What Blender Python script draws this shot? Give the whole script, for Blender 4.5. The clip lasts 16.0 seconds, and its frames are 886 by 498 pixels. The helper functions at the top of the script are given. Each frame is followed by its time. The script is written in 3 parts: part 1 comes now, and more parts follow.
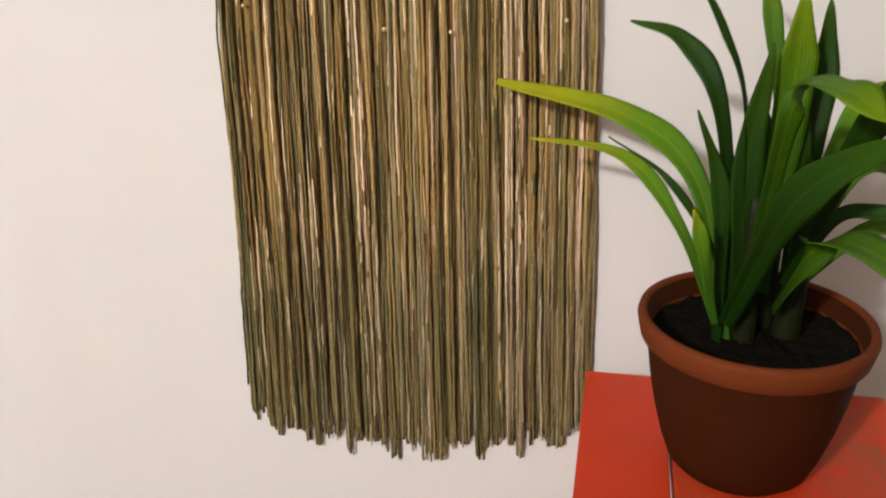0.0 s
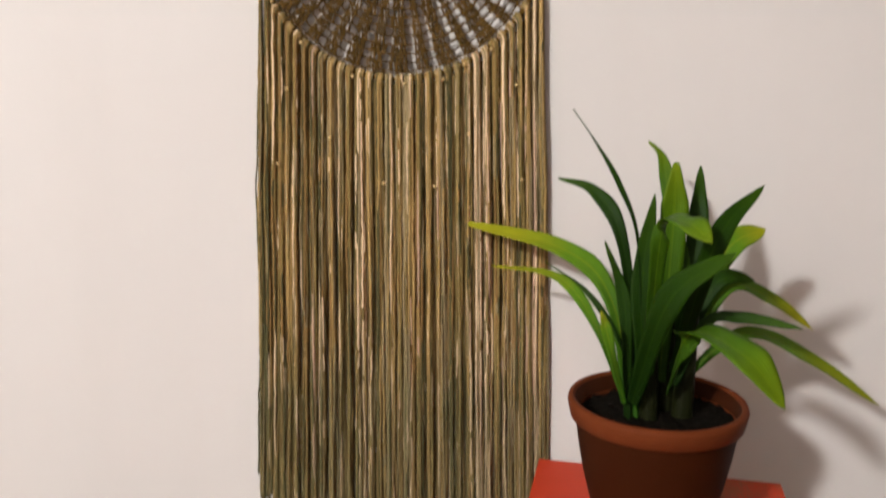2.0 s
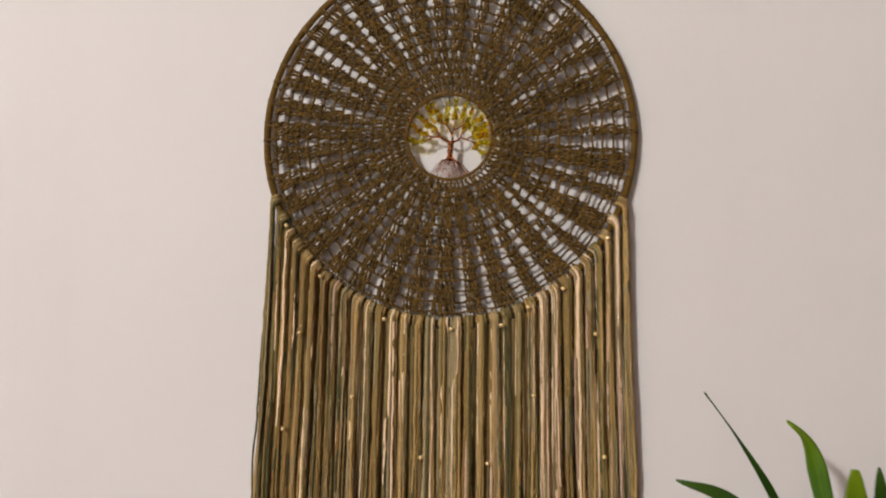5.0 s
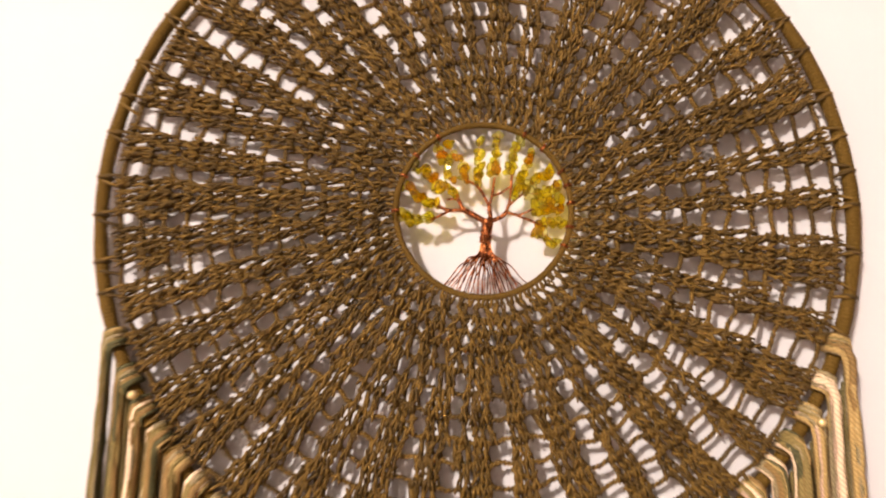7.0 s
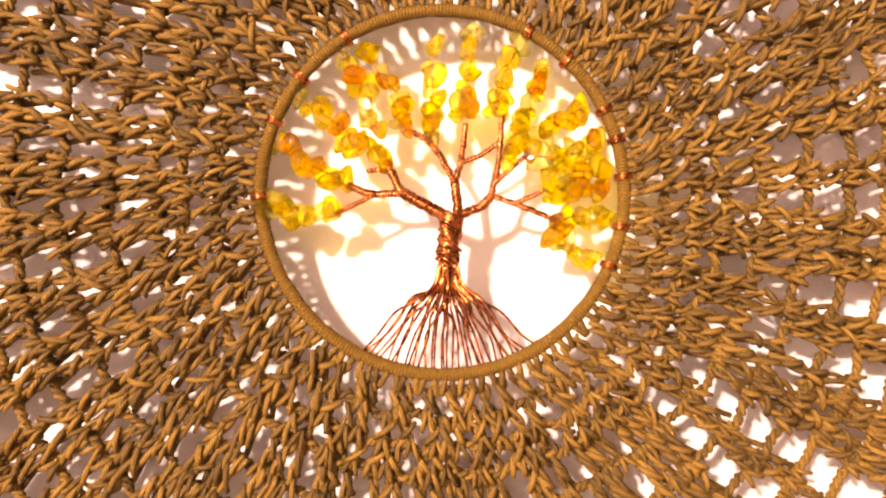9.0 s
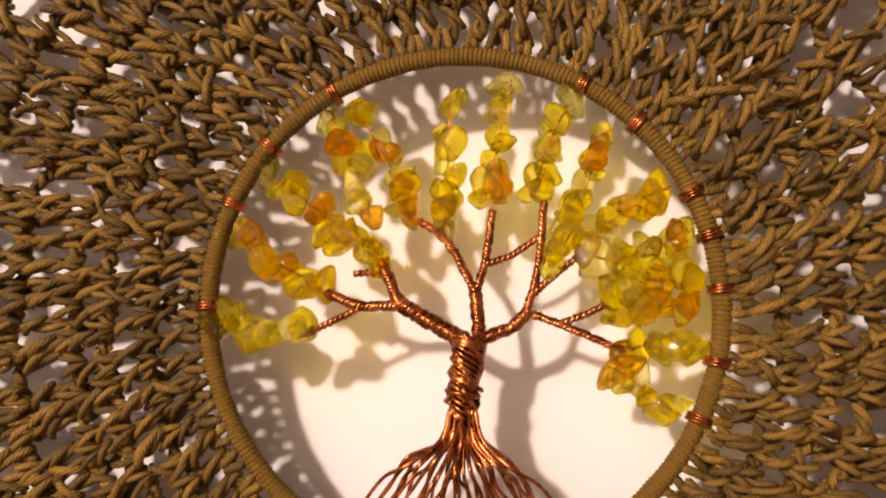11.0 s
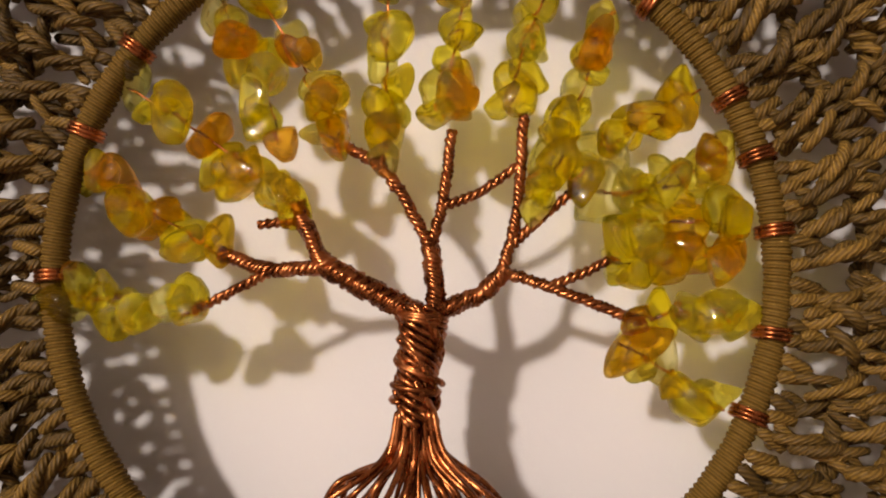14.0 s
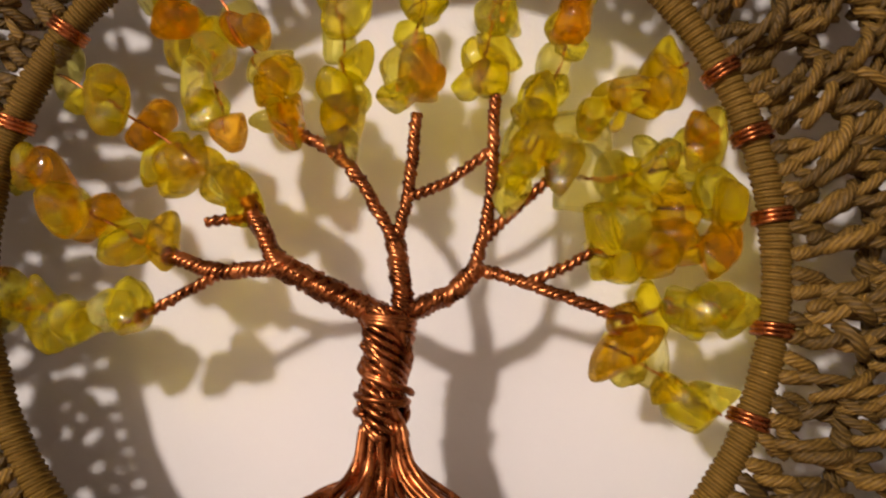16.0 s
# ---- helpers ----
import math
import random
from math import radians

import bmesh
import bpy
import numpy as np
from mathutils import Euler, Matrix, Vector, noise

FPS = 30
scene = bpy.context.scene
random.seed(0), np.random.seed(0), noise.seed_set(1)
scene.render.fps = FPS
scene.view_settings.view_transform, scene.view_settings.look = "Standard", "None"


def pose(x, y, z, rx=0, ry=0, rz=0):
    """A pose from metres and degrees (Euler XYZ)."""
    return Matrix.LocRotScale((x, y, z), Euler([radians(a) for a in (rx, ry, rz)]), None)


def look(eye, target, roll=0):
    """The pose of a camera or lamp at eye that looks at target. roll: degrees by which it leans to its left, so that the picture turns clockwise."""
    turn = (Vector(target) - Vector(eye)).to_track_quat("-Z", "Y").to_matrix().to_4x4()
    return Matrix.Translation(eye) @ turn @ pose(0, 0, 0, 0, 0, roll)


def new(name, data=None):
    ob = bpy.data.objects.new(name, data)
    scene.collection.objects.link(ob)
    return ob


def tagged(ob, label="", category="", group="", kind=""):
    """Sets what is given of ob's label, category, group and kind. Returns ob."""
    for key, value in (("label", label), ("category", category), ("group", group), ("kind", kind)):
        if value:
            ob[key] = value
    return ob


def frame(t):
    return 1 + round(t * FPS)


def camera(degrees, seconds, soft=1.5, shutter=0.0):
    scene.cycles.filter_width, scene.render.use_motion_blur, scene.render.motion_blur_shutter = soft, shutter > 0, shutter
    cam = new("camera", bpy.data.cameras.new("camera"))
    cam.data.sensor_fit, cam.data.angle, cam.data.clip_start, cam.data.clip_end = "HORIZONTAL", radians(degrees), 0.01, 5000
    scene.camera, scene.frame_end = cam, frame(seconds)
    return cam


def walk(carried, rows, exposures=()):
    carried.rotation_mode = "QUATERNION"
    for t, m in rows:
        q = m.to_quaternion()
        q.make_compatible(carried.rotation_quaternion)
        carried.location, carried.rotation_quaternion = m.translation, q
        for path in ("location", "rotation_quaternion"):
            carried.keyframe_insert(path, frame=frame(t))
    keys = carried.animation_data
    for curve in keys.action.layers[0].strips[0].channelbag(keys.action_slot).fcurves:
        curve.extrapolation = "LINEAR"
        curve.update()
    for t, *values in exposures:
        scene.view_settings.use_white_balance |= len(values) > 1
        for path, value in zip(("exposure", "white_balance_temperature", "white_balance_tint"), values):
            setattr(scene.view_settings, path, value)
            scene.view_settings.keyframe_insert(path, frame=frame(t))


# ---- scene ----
cam = camera(56.0, 16.0, soft=2.0, shutter=0.5)
PATH = [
    (0, (0.127, -1.026, 1.057), (-0.033, 0.817, 0.297), -1),
    (0.5, (0.156, -1.089, 1.055), (-0.042, 0.789, 0.396), -0.7),
    (1, (0.181, -1.183, 1.068), (-0.05, 0.699, 0.432), -0.5),
    (1.5, (0.189, -1.251, 1.074), (0.014, 0.656, 0.5), -0.1),
    (2, (0.192, -1.305, 1.07), (0.004, 0.65, 0.69), 0.3),
    (2.5, (0.186, -1.325, 1.086), (0.034, 0.66, 0.902), 0.8),
    (3, (0.189, -1.328, 1.099), (0.051, 0.666, 1.039), 0.2),
    (3.5, (0.187, -1.309, 1.104), (0.03, 0.685, 1.093), 0.6),
    (4, (0.165, -1.244, 1.113), (-0.043, 0.745, 1.082), 1.6),
    (4.5, (0.125, -1.113, 1.133), (-0.08, 0.876, 1.144), 1.4),
    (5, (0.097, -1.006, 1.147), (-0.106, 0.983, 1.199), 0.9),
    (7.5, (-0.0276, -0.3833, 1.2229), (0.114, 1.5806, 1.5737), -0.03),
    (8, (-0.0239, -0.3119, 1.2245), (0.2631, 1.6295, 1.6097), -0.82),
    (8.5, (-0.0036, -0.2546, 1.2903), (0.0673, 1.7436, 1.2432), -0.12),
    (9, (-0.0077, -0.2377, 1.294), (0.0551, 1.7614, 1.2932), -0.22),
    (11.5, (0.012, -0.153, 1.306), (-0.173, 1.828, 1.513), 1.6),
    (12, (0.01, -0.142, 1.302), (-0.157, 1.845, 1.466), 2.1),
    (12.5, (0.01, -0.132, 1.303), (-0.121, 1.858, 1.453), 0.8),
    (13, (0.011, -0.124, 1.303), (-0.095, 1.867, 1.457), 0.3),
    (13.5, (0.011, -0.121, 1.302), (-0.086, 1.871, 1.457), -0.1),
    (14, (0.011, -0.119, 1.303), (-0.089, 1.872, 1.46), -0.3),
    (14.5, (0.016, -0.111, 1.303), (-0.072, 1.881, 1.459), -0.9),
    (15, (0.021, -0.107, 1.302), (-0.04, 1.886, 1.457), -1.1),
    (15.5, (0.019, -0.108, 1.3), (-0.064, 1.884, 1.464), -1.5),
    (16, (0.014, -0.108, 1.304), (-0.071, 1.885, 1.445), -1.6),
]
EXPOSURES = ((0, 0.29, 6350, 6), (1.5, 0.25, 6350, 7), (3, 0.12, 6400, 8), (4, 0.0, 6350, 7), (5.2, -0.06, 6350, 9), (7.4, 1.22, 7700, 25), (8, 1.78, 8800, 35), (9.2, 1.86, 9200, 39), (11.3, 0.66, 7800, 24), (12.5, 0.54, 7450, 22), (14.5, 0.16, 6980, 15), (16, 0.25, 7000, 16))
walk(cam, [(t, look(eye, target, roll)) for t, eye, target, roll in PATH], EXPOSURES)

ZC = 1.31            # height of the hoop's centre
WALL = 0.021         # front face of the wall behind the hanging
HOOP, RING = 0.231, 0.0520
ASIDE = -0.0045      # the hoop's centre lies a little to one side of the small ring's
TAU = 2 * math.pi
rng = np.random.default_rng(7)

# ---- light: one room bulb up to the left behind the camera ----
world = bpy.data.worlds.new("room_air")
world.use_nodes = True
world.node_tree.nodes["Background"].inputs[0].default_value = (0.9, 0.8, 0.75, 1)
world.node_tree.nodes["Background"].inputs[1].default_value = 0.006
scene.world = world


def bulb(name, at, watts, colour, radius):
    lamp = bpy.data.lights.new(name, "POINT")
    lamp.energy, lamp.color, lamp.shadow_soft_size = watts, colour, radius
    ob = new(name, lamp)
    ob.matrix_world = pose(*at)
    return ob


bulb("ceiling_bulb", (-2.0, -4.05, 2.94), 575.0, (1.0, 0.955, 0.915), 0.14)


# ---- materials ----
class Nodes:
    """A small builder of node trees."""

    def __init__(self, name):
        self.mat = bpy.data.materials.new(name)
        self.mat.use_nodes = True
        self.tree = self.mat.node_tree
        self.bsdf = self.tree.nodes["Principled BSDF"]

    def add(self, kind, **values):
        node = self.tree.nodes.new(kind)
        for key, value in values.items():
            key = key.replace("_", " ")
            if key in node.inputs:
                self.put(node.inputs[key], value)
        return node

    def put(self, socket, value):
        if isinstance(value, bpy.types.NodeSocket):
            self.tree.links.new(value, socket)
        else:
            socket.default_value = value

    def set(self, **values):
        for key, value in values.items():
            self.put(self.bsdf.inputs[key.replace("_", " ")], value)
        return self.mat

    def coords(self, which="Object"):
        return self.add("ShaderNodeTexCoord").outputs[which]

    def noise(self, scale, detail=3.0, rough=0.5, vector=None, stretch=None):
        v = vector or self.coords()
        if stretch:
            m = self.add("ShaderNodeMapping", Vector=v)
            m.inputs["Scale"].default_value = stretch
            v = m.outputs[0]
        return self.add("ShaderNodeTexNoise", Scale=scale, Detail=detail, Roughness=rough, Vector=v).outputs["Fac"]

    def ramp(self, fac, stops, constant=False):
        node = self.tree.nodes.new("ShaderNodeValToRGB")
        e = node.color_ramp.elements
        while len(e) < len(stops):
            e.new(0.5)
        for k, (at, colour) in zip(e, stops):
            k.position, k.color = at, (*colour, 1)
        if constant:
            node.color_ramp.interpolation = "CONSTANT"
        self.put(node.inputs[0], fac)
        return node.outputs[0]

    def math(self, op, a, b=0.0, c=0.0):
        node = self.tree.nodes.new("ShaderNodeMath")
        node.operation = op
        for s, v in zip(node.inputs, (a, b, c)):
            self.put(s, v)
        return node.outputs[0]

    def mix(self, fac, a, b, blend="MIX"):
        node = self.tree.nodes.new("ShaderNodeMix")
        node.data_type, node.blend_type = "RGBA", blend
        self.put(node.inputs[0], fac)
        for s, v in ((node.inputs[6], a), (node.inputs[7], b)):
            self.put(s, v if isinstance(v, bpy.types.NodeSocket) else (*v, 1))
        return node.outputs[2]

    def bump(self, height, strength=0.5, distance=0.001, normal=None):
        node = self.add("ShaderNodeBump", Strength=strength, Distance=distance, Height=height)
        if normal:
            self.put(node.inputs["Normal"], normal)
        return node.outputs[0]

    def ply(self, turns, around):
        """Height of the plies of a twisted yarn, from the tube's own coordinates."""
        sep = self.add("ShaderNodeSeparateXYZ", Vector=self.coords("UV"))
        a = self.math("MULTIPLY", sep.outputs[0], TAU * around)
        b = self.math("MULTIPLY_ADD", sep.outputs[1], turns, a)
        return self.math("MULTIPLY_ADD", self.math("SINE", b), 0.5, 0.5)


def make_plaster():
    n = Nodes("painted_plaster")
    big = n.noise(1.3, 4, 0.55)
    small = n.noise(160, 4, 0.6)
    col = n.mix(n.ramp(big, [(0.3, (0, 0, 0)), (0.75, (1, 1, 1))]), (0.69, 0.667, 0.655), (0.73, 0.708, 0.698))
    trowel = n.noise(9, 3, 0.5, stretch=(1, 1, 0.35))
    smear = n.ramp(n.noise(5, 4, 0.6, stretch=(1, 1, 0.16)), [(0.5, (0, 0, 0)), (0.8, (1, 1, 1))])
    col = n.mix(n.math("MULTIPLY", smear, 0.22), col, (0.62, 0.585, 0.567))
    nor = n.bump(small, 0.25, 0.0006, n.bump(trowel, 0.2, 0.004))
    return n.set(Base_Color=col, Roughness=0.75, Normal=nor)


def make_yarn(name, stops, turns=300, around=2, by="object", speck=0.0, dyed=None, shine=0.15, gain=1.0, groove_shade=0.45):
    """Plied yarn; dyed: the colour that its lower end turns to, from a height of its own for each strand."""
    n = Nodes(name)
    if by == "object":
        pick = n.add("ShaderNodeObjectInfo").outputs["Random"]
    else:
        pick = n.add("ShaderNodeNewGeometry").outputs["Random Per Island"]
    hue = n.math("FRACT", n.math("MULTIPLY_ADD", n.noise(16, 3, 0.6, stretch=(1, 1, 0.5)), 0.55, pick)) if dyed else pick
    base = n.ramp(hue, stops, constant=by == "object")
    if dyed:
        height = n.add("ShaderNodeSeparateXYZ", Vector=n.coords()).outputs[2]
        wander = n.math("MULTIPLY_ADD", n.noise(14, 3, 0.6), 0.22, n.math("MULTIPLY", n.math("FRACT", n.math("MULTIPLY", pick, 37.7)), 0.10))
        share = n.ramp(n.math("SUBTRACT", n.math("ADD", height, wander), 0.45), [(0.25, (1, 1, 1)), (0.42, (0, 0, 0))])
        base = n.mix(n.math("MULTIPLY", share, 0.55), base, dyed)
    pace = n.math("MULTIPLY_ADD", n.math("FRACT", n.math("MULTIPLY", pick, 17.3)), 0.7, 0.65)
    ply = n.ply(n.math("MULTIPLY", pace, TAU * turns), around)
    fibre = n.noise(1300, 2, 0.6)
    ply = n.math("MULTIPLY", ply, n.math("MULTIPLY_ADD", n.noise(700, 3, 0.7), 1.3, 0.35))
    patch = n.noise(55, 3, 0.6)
    # shade in the creases between plies is put into the colour here
    tone = n.mix(n.math("MULTIPLY", n.math("SUBTRACT", 1.0, ply), groove_shade), base, (0.25, 0.22, 0.2), "MULTIPLY")
    tone = n.mix(n.math("MULTIPLY", fibre, 0.5), tone, (0.35, 0.3, 0.25), "MULTIPLY")
    tone = n.mix(n.math("MULTIPLY", patch, 0.45), tone, (0.45, 0.42, 0.40), "MULTIPLY")
    tone = n.mix(1.0, tone, (1.5 * gain, 1.45 * gain, 1.4 * gain), "MULTIPLY")
    nor = n.bump(fibre, 0.5, 0.0003, n.bump(ply, 0.5, 0.0003))
    n.set(Base_Color=tone, Roughness=0.6, Specular_IOR_Level=shine, Normal=nor)
    if speck:
        spots = n.add("ShaderNodeTexVoronoi", Scale=420.0, Vector=n.coords())
        on = n.ramp(n.math("MULTIPLY", spots.outputs["Color"], 1.0), [(1 - speck, (0, 0, 0)), (min(1 - speck + 0.02, 1.0), (1, 1, 1))])
        near = n.ramp(spots.outputs["Distance"], [(0.28, (1, 1, 1)), (0.36, (0, 0, 0))])
        both = n.math("MULTIPLY", on, near)
        n.set(Base_Color=n.mix(both, tone, (0.85, 0.66, 0.32)), Metallic=n.math("MULTIPLY", both, 0.4), Roughness=n.math("MULTIPLY_ADD", both, -0.35, 0.6))
    return n.mat


def make_copper():
    n = Nodes("copper_wire")
    v = n.noise(350, 3, 0.6)
    col = n.ramp(v, [(0.3, (0.16, 0.046, 0.013)), (0.55, (0.38, 0.120, 0.037)), (0.8, (0.72, 0.28, 0.108))])
    return n.set(Base_Color=col, Metallic=0.95, Roughness=n.math("MULTIPLY_ADD", v, 0.22, 0.16))


def make_citrine():
    """Clear to honey-coloured stone: glass with a clear share and a little milky scatter."""
    n = Nodes("citrine_chip")
    pick = n.add("ShaderNodeObjectInfo").outputs["Random"]
    col = n.ramp(pick, [(0.0, (0.98, 0.96, 0.62)), (0.18, (0.99, 0.95, 0.27)), (0.40, (1.0, 0.92, 0.06)),
                        (0.76, (1.0, 0.87, 0.025)), (0.91, (1.0, 0.76, 0.018)), (0.985, (1.0, 0.56, 0.02))])
    cloud = n.noise(1.6, 4, 0.65)
    vein = n.ramp(cloud, [(0.5, (0, 0, 0)), (0.8, (1, 1, 1))])
    n.set(Base_Color=col, Roughness=0.015, IOR=1.54, Transmission_Weight=1.0)
    clear = n.add("ShaderNodeBsdfTransparent", Color=n.mix(0.30, col, (1.0, 0.96, 0.70)))
    milk = n.add("ShaderNodeBsdfTranslucent", Color=col)
    first = n.add("ShaderNodeMixShader", Fac=0.32)
    n.put(first.inputs[1], n.bsdf.outputs[0])
    n.put(first.inputs[2], clear.outputs[0])
    both = n.add("ShaderNodeMixShader", Fac=n.math("MULTIPLY_ADD", vein, 0.08, 0.035))
    n.put(both.inputs[1], first.outputs[0])
    n.put(both.inputs[2], milk.outputs[0])
    n.put(n.tree.nodes["Material Output"].inputs["Surface"], both.outputs[0])
    return n.mat


def make_pot(name, dark, light):
    n = Nodes(name)
    v = n.noise(14, 4, 0.6)
    fine = n.noise(240, 3, 0.5)
    col = n.mix(v, dark, light)
    return n.set(Base_Color=col, Roughness=n.math("MULTIPLY_ADD", v, 0.2, 0.5), Specular_IOR_Level=0.04, Normal=n.bump(fine, 0.15, 0.0004))


def make_soil():
    n = Nodes("potting_soil")
    v = n.noise(90, 5, 0.7)
    col = n.ramp(v, [(0.3, (0.004, 0.003, 0.002)), (0.66, (0.008, 0.006, 0.004)), (0.9, (0.035, 0.026, 0.018))])
    return n.set(Base_Color=col, Roughness=0.95, Specular_IOR_Level=0.05, Normal=n.bump(v, 1.0, 0.006))


def make_leaf(name, a, b, c):
    n = Nodes(name)
    uv = n.add("ShaderNodeSeparateXYZ", Vector=n.coords("UV"))
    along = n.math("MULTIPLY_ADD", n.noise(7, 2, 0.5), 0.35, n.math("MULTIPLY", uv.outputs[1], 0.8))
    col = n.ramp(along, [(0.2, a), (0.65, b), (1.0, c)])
    veins = n.math("MULTIPLY_ADD", n.math("SINE", n.math("MULTIPLY", uv.outputs[0], TAU * 11)), 0.5, 0.5)
    blotch = n.noise(45, 4, 0.6)
    col = n.mix(n.math("MULTIPLY", blotch, 0.35), col, a)
    col = n.mix(n.math("MULTIPLY", n.math("MULTIPLY", veins, n.noise(25, 3, 0.6)), 0.28), col, a)
    rib = n.ramp(n.math("ABSOLUTE", n.math("SUBTRACT", uv.outputs[0], 0.5)), [(0.015, (1, 1, 1)), (0.05, (0, 0, 0))])
    col = n.mix(n.math("MULTIPLY", rib, 0.18), col, c)
    nor = n.bump(veins, 0.35, 0.0006, n.bump(blotch, 0.3, 0.003))
    return n.set(Base_Color=col, Roughness=n.math("MULTIPLY_ADD", blotch, 0.3, 0.35), Normal=nor, Specular_IOR_Level=0.12)


def make_paint(name, share):
    n = Nodes(name)
    pick = n.add("ShaderNodeObjectInfo").outputs["Random"]
    grain = n.noise(30, 5, 0.6, stretch=(9, 1, 9))
    patch = n.noise(7, 4, 0.6)
    wear_shade = n.ramp(n.math("MULTIPLY_ADD", grain, 0.5, n.math("MULTIPLY", patch, 0.6)), [(0.50, (0, 0, 0)), (0.68, (1, 1, 1))])
    red = n.mix(pick, (0.54, 0.034, 0.007), (0.62, 0.046, 0.010))
    red = n.mix(n.math("MULTIPLY", patch, 0.5), red, (0.42, 0.028, 0.007))
    col = n.mix(n.math("MULTIPLY", wear_shade, share), red, (0.26, 0.090, 0.038))
    return n.set(Base_Color=col, Roughness=n.math("MULTIPLY_ADD", patch, 0.3, 0.35), Specular_IOR_Level=0.25, Normal=n.bump(grain, 0.3, 0.001))


def make_plain(name, a, b, rough, scale=20, metal=0.0):
    n = Nodes(name)
    v = n.noise(scale, 4, 0.6)
    return n.set(Base_Color=n.mix(v, a, b), Roughness=rough, Metallic=metal, Normal=n.bump(v, 0.2, 0.001))


PLASTER = make_plaster()
CROCHET = make_yarn("olive_brown_crochet_yarn", [(0.0, (0.084, 0.050, 0.0095)), (0.5, (0.148, 0.087, 0.0155)), (1.0, (0.236, 0.139, 0.025))], 950, 6, "island", shine=0.28, groove_shade=0.68)
WRAP = make_yarn("olive_brown_wrapping", [(0.0, (0.140, 0.084, 0.016)), (1.0, (0.168, 0.100, 0.020))], 2600, 2, "island", shine=0.08, groove_shade=0.7)
ROSE = (0.50, 0.36, 0.27)
OLIVE, TAN, SAND, GREEN, GREY, BROWN = (0.195, 0.150, 0.055), (0.350, 0.248, 0.100), (0.70, 0.56, 0.39), (0.070, 0.068, 0.030), (0.255, 0.210, 0.118), (0.205, 0.130, 0.048)
DYE = (0.095, 0.095, 0.046)
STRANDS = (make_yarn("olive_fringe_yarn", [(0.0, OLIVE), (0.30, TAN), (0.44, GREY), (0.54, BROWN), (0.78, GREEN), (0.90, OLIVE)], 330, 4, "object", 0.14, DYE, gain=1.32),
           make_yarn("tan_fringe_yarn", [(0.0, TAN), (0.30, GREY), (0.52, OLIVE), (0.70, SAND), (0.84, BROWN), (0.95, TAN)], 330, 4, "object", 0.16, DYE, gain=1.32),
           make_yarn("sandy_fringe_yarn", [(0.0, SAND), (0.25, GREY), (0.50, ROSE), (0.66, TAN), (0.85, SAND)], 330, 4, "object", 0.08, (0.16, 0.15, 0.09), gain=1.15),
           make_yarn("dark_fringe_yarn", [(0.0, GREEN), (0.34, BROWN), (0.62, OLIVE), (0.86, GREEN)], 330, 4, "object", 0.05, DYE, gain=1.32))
# backing yarn kept darker: its colour carries the shade between front strands
BACKING = make_yarn("inner_fringe_gap_shade", [(0.0, GREEN), (0.3, OLIVE), (0.6, BROWN), (1.0, GREY)], 330, 4, "island", 0.03, (0.05, 0.052, 0.028), gain=1.0)
COPPER, CITRINE = make_copper(), make_citrine()
BRASS = make_plain("brass_bead", (0.86, 0.62, 0.26), (0.95, 0.75, 0.40), 0.3, 300, 0.6)
# pot body is the rim's colour darkened, standing for shade below the rim
POT, SOIL, PAINT = make_pot("brown_plastic_shaded", (0.030, 0.0072, 0.0022), (0.042, 0.0105, 0.003)), make_soil(), make_paint("red_paint", 0.12)
# stronger brown on the right plank paints in the pot's shadow along with wear
WORN_SHADED = make_paint("worn_shaded_red_paint", 0.85)
RIM_LIT = make_pot("terracotta_plastic_lit", (0.110, 0.026, 0.008), (0.150, 0.036, 0.011))
# dark green lowered further so the colour carries the shade of dense foliage
LEAF_SHADED = make_leaf("shaded_dark_green_leaf", (0.0052, 0.0186, 0.0010), (0.0145, 0.0456, 0.0010), (0.0415, 0.0985, 0.0021))
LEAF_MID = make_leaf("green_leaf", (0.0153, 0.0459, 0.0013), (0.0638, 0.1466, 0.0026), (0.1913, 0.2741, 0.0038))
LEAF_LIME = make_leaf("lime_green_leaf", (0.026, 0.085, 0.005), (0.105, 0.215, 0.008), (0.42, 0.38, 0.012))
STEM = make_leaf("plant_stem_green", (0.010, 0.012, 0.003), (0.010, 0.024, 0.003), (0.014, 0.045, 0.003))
FLOOR = make_plain("floor_tile_clay", (0.16, 0.11, 0.08), (0.20, 0.14, 0.10), 0.5, 6)
# tones of the unseen walls and ceiling set how much light bounces back
FARWALL = make_plain("unseen_wall_low_bounce", (0.30, 0.265, 0.245), (0.34, 0.30, 0.275), 0.8, 5)
CEILING = make_plain("unseen_ceiling_low_bounce", (0.42, 0.395, 0.375), (0.46, 0.43, 0.41), 0.85, 8)
NAIL = make_plain("steel_nail", (0.45, 0.44, 0.42), (0.55, 0.54, 0.52), 0.35, 200, 1.0)


# ---- mesh tools ----
def mesh_of(name, verts, faces, uvs=None, smooth=True):
    """A mesh from arrays: verts (n, 3), quads (m, 4), uvs (m, 4, 2)."""
    me = bpy.data.meshes.new(name)
    verts, faces = np.asarray(verts, np.float32), np.asarray(faces, np.int32)
    me.vertices.add(len(verts))
    me.vertices.foreach_set("co", verts.ravel())
    me.loops.add(faces.size)
    me.loops.foreach_set("vertex_index", faces.ravel())
    me.polygons.add(len(faces))
    me.polygons.foreach_set("loop_start", np.arange(0, faces.size, 4, dtype=np.int32))
    if uvs is not None:
        me.uv_layers.new(name="UVMap").data.foreach_set("uv", np.asarray(uvs, np.float32).ravel())
    me.update(calc_edges=True)
    me.validate()
    me.polygons.foreach_set("use_smooth", np.full(len(me.polygons), smooth))
    return me


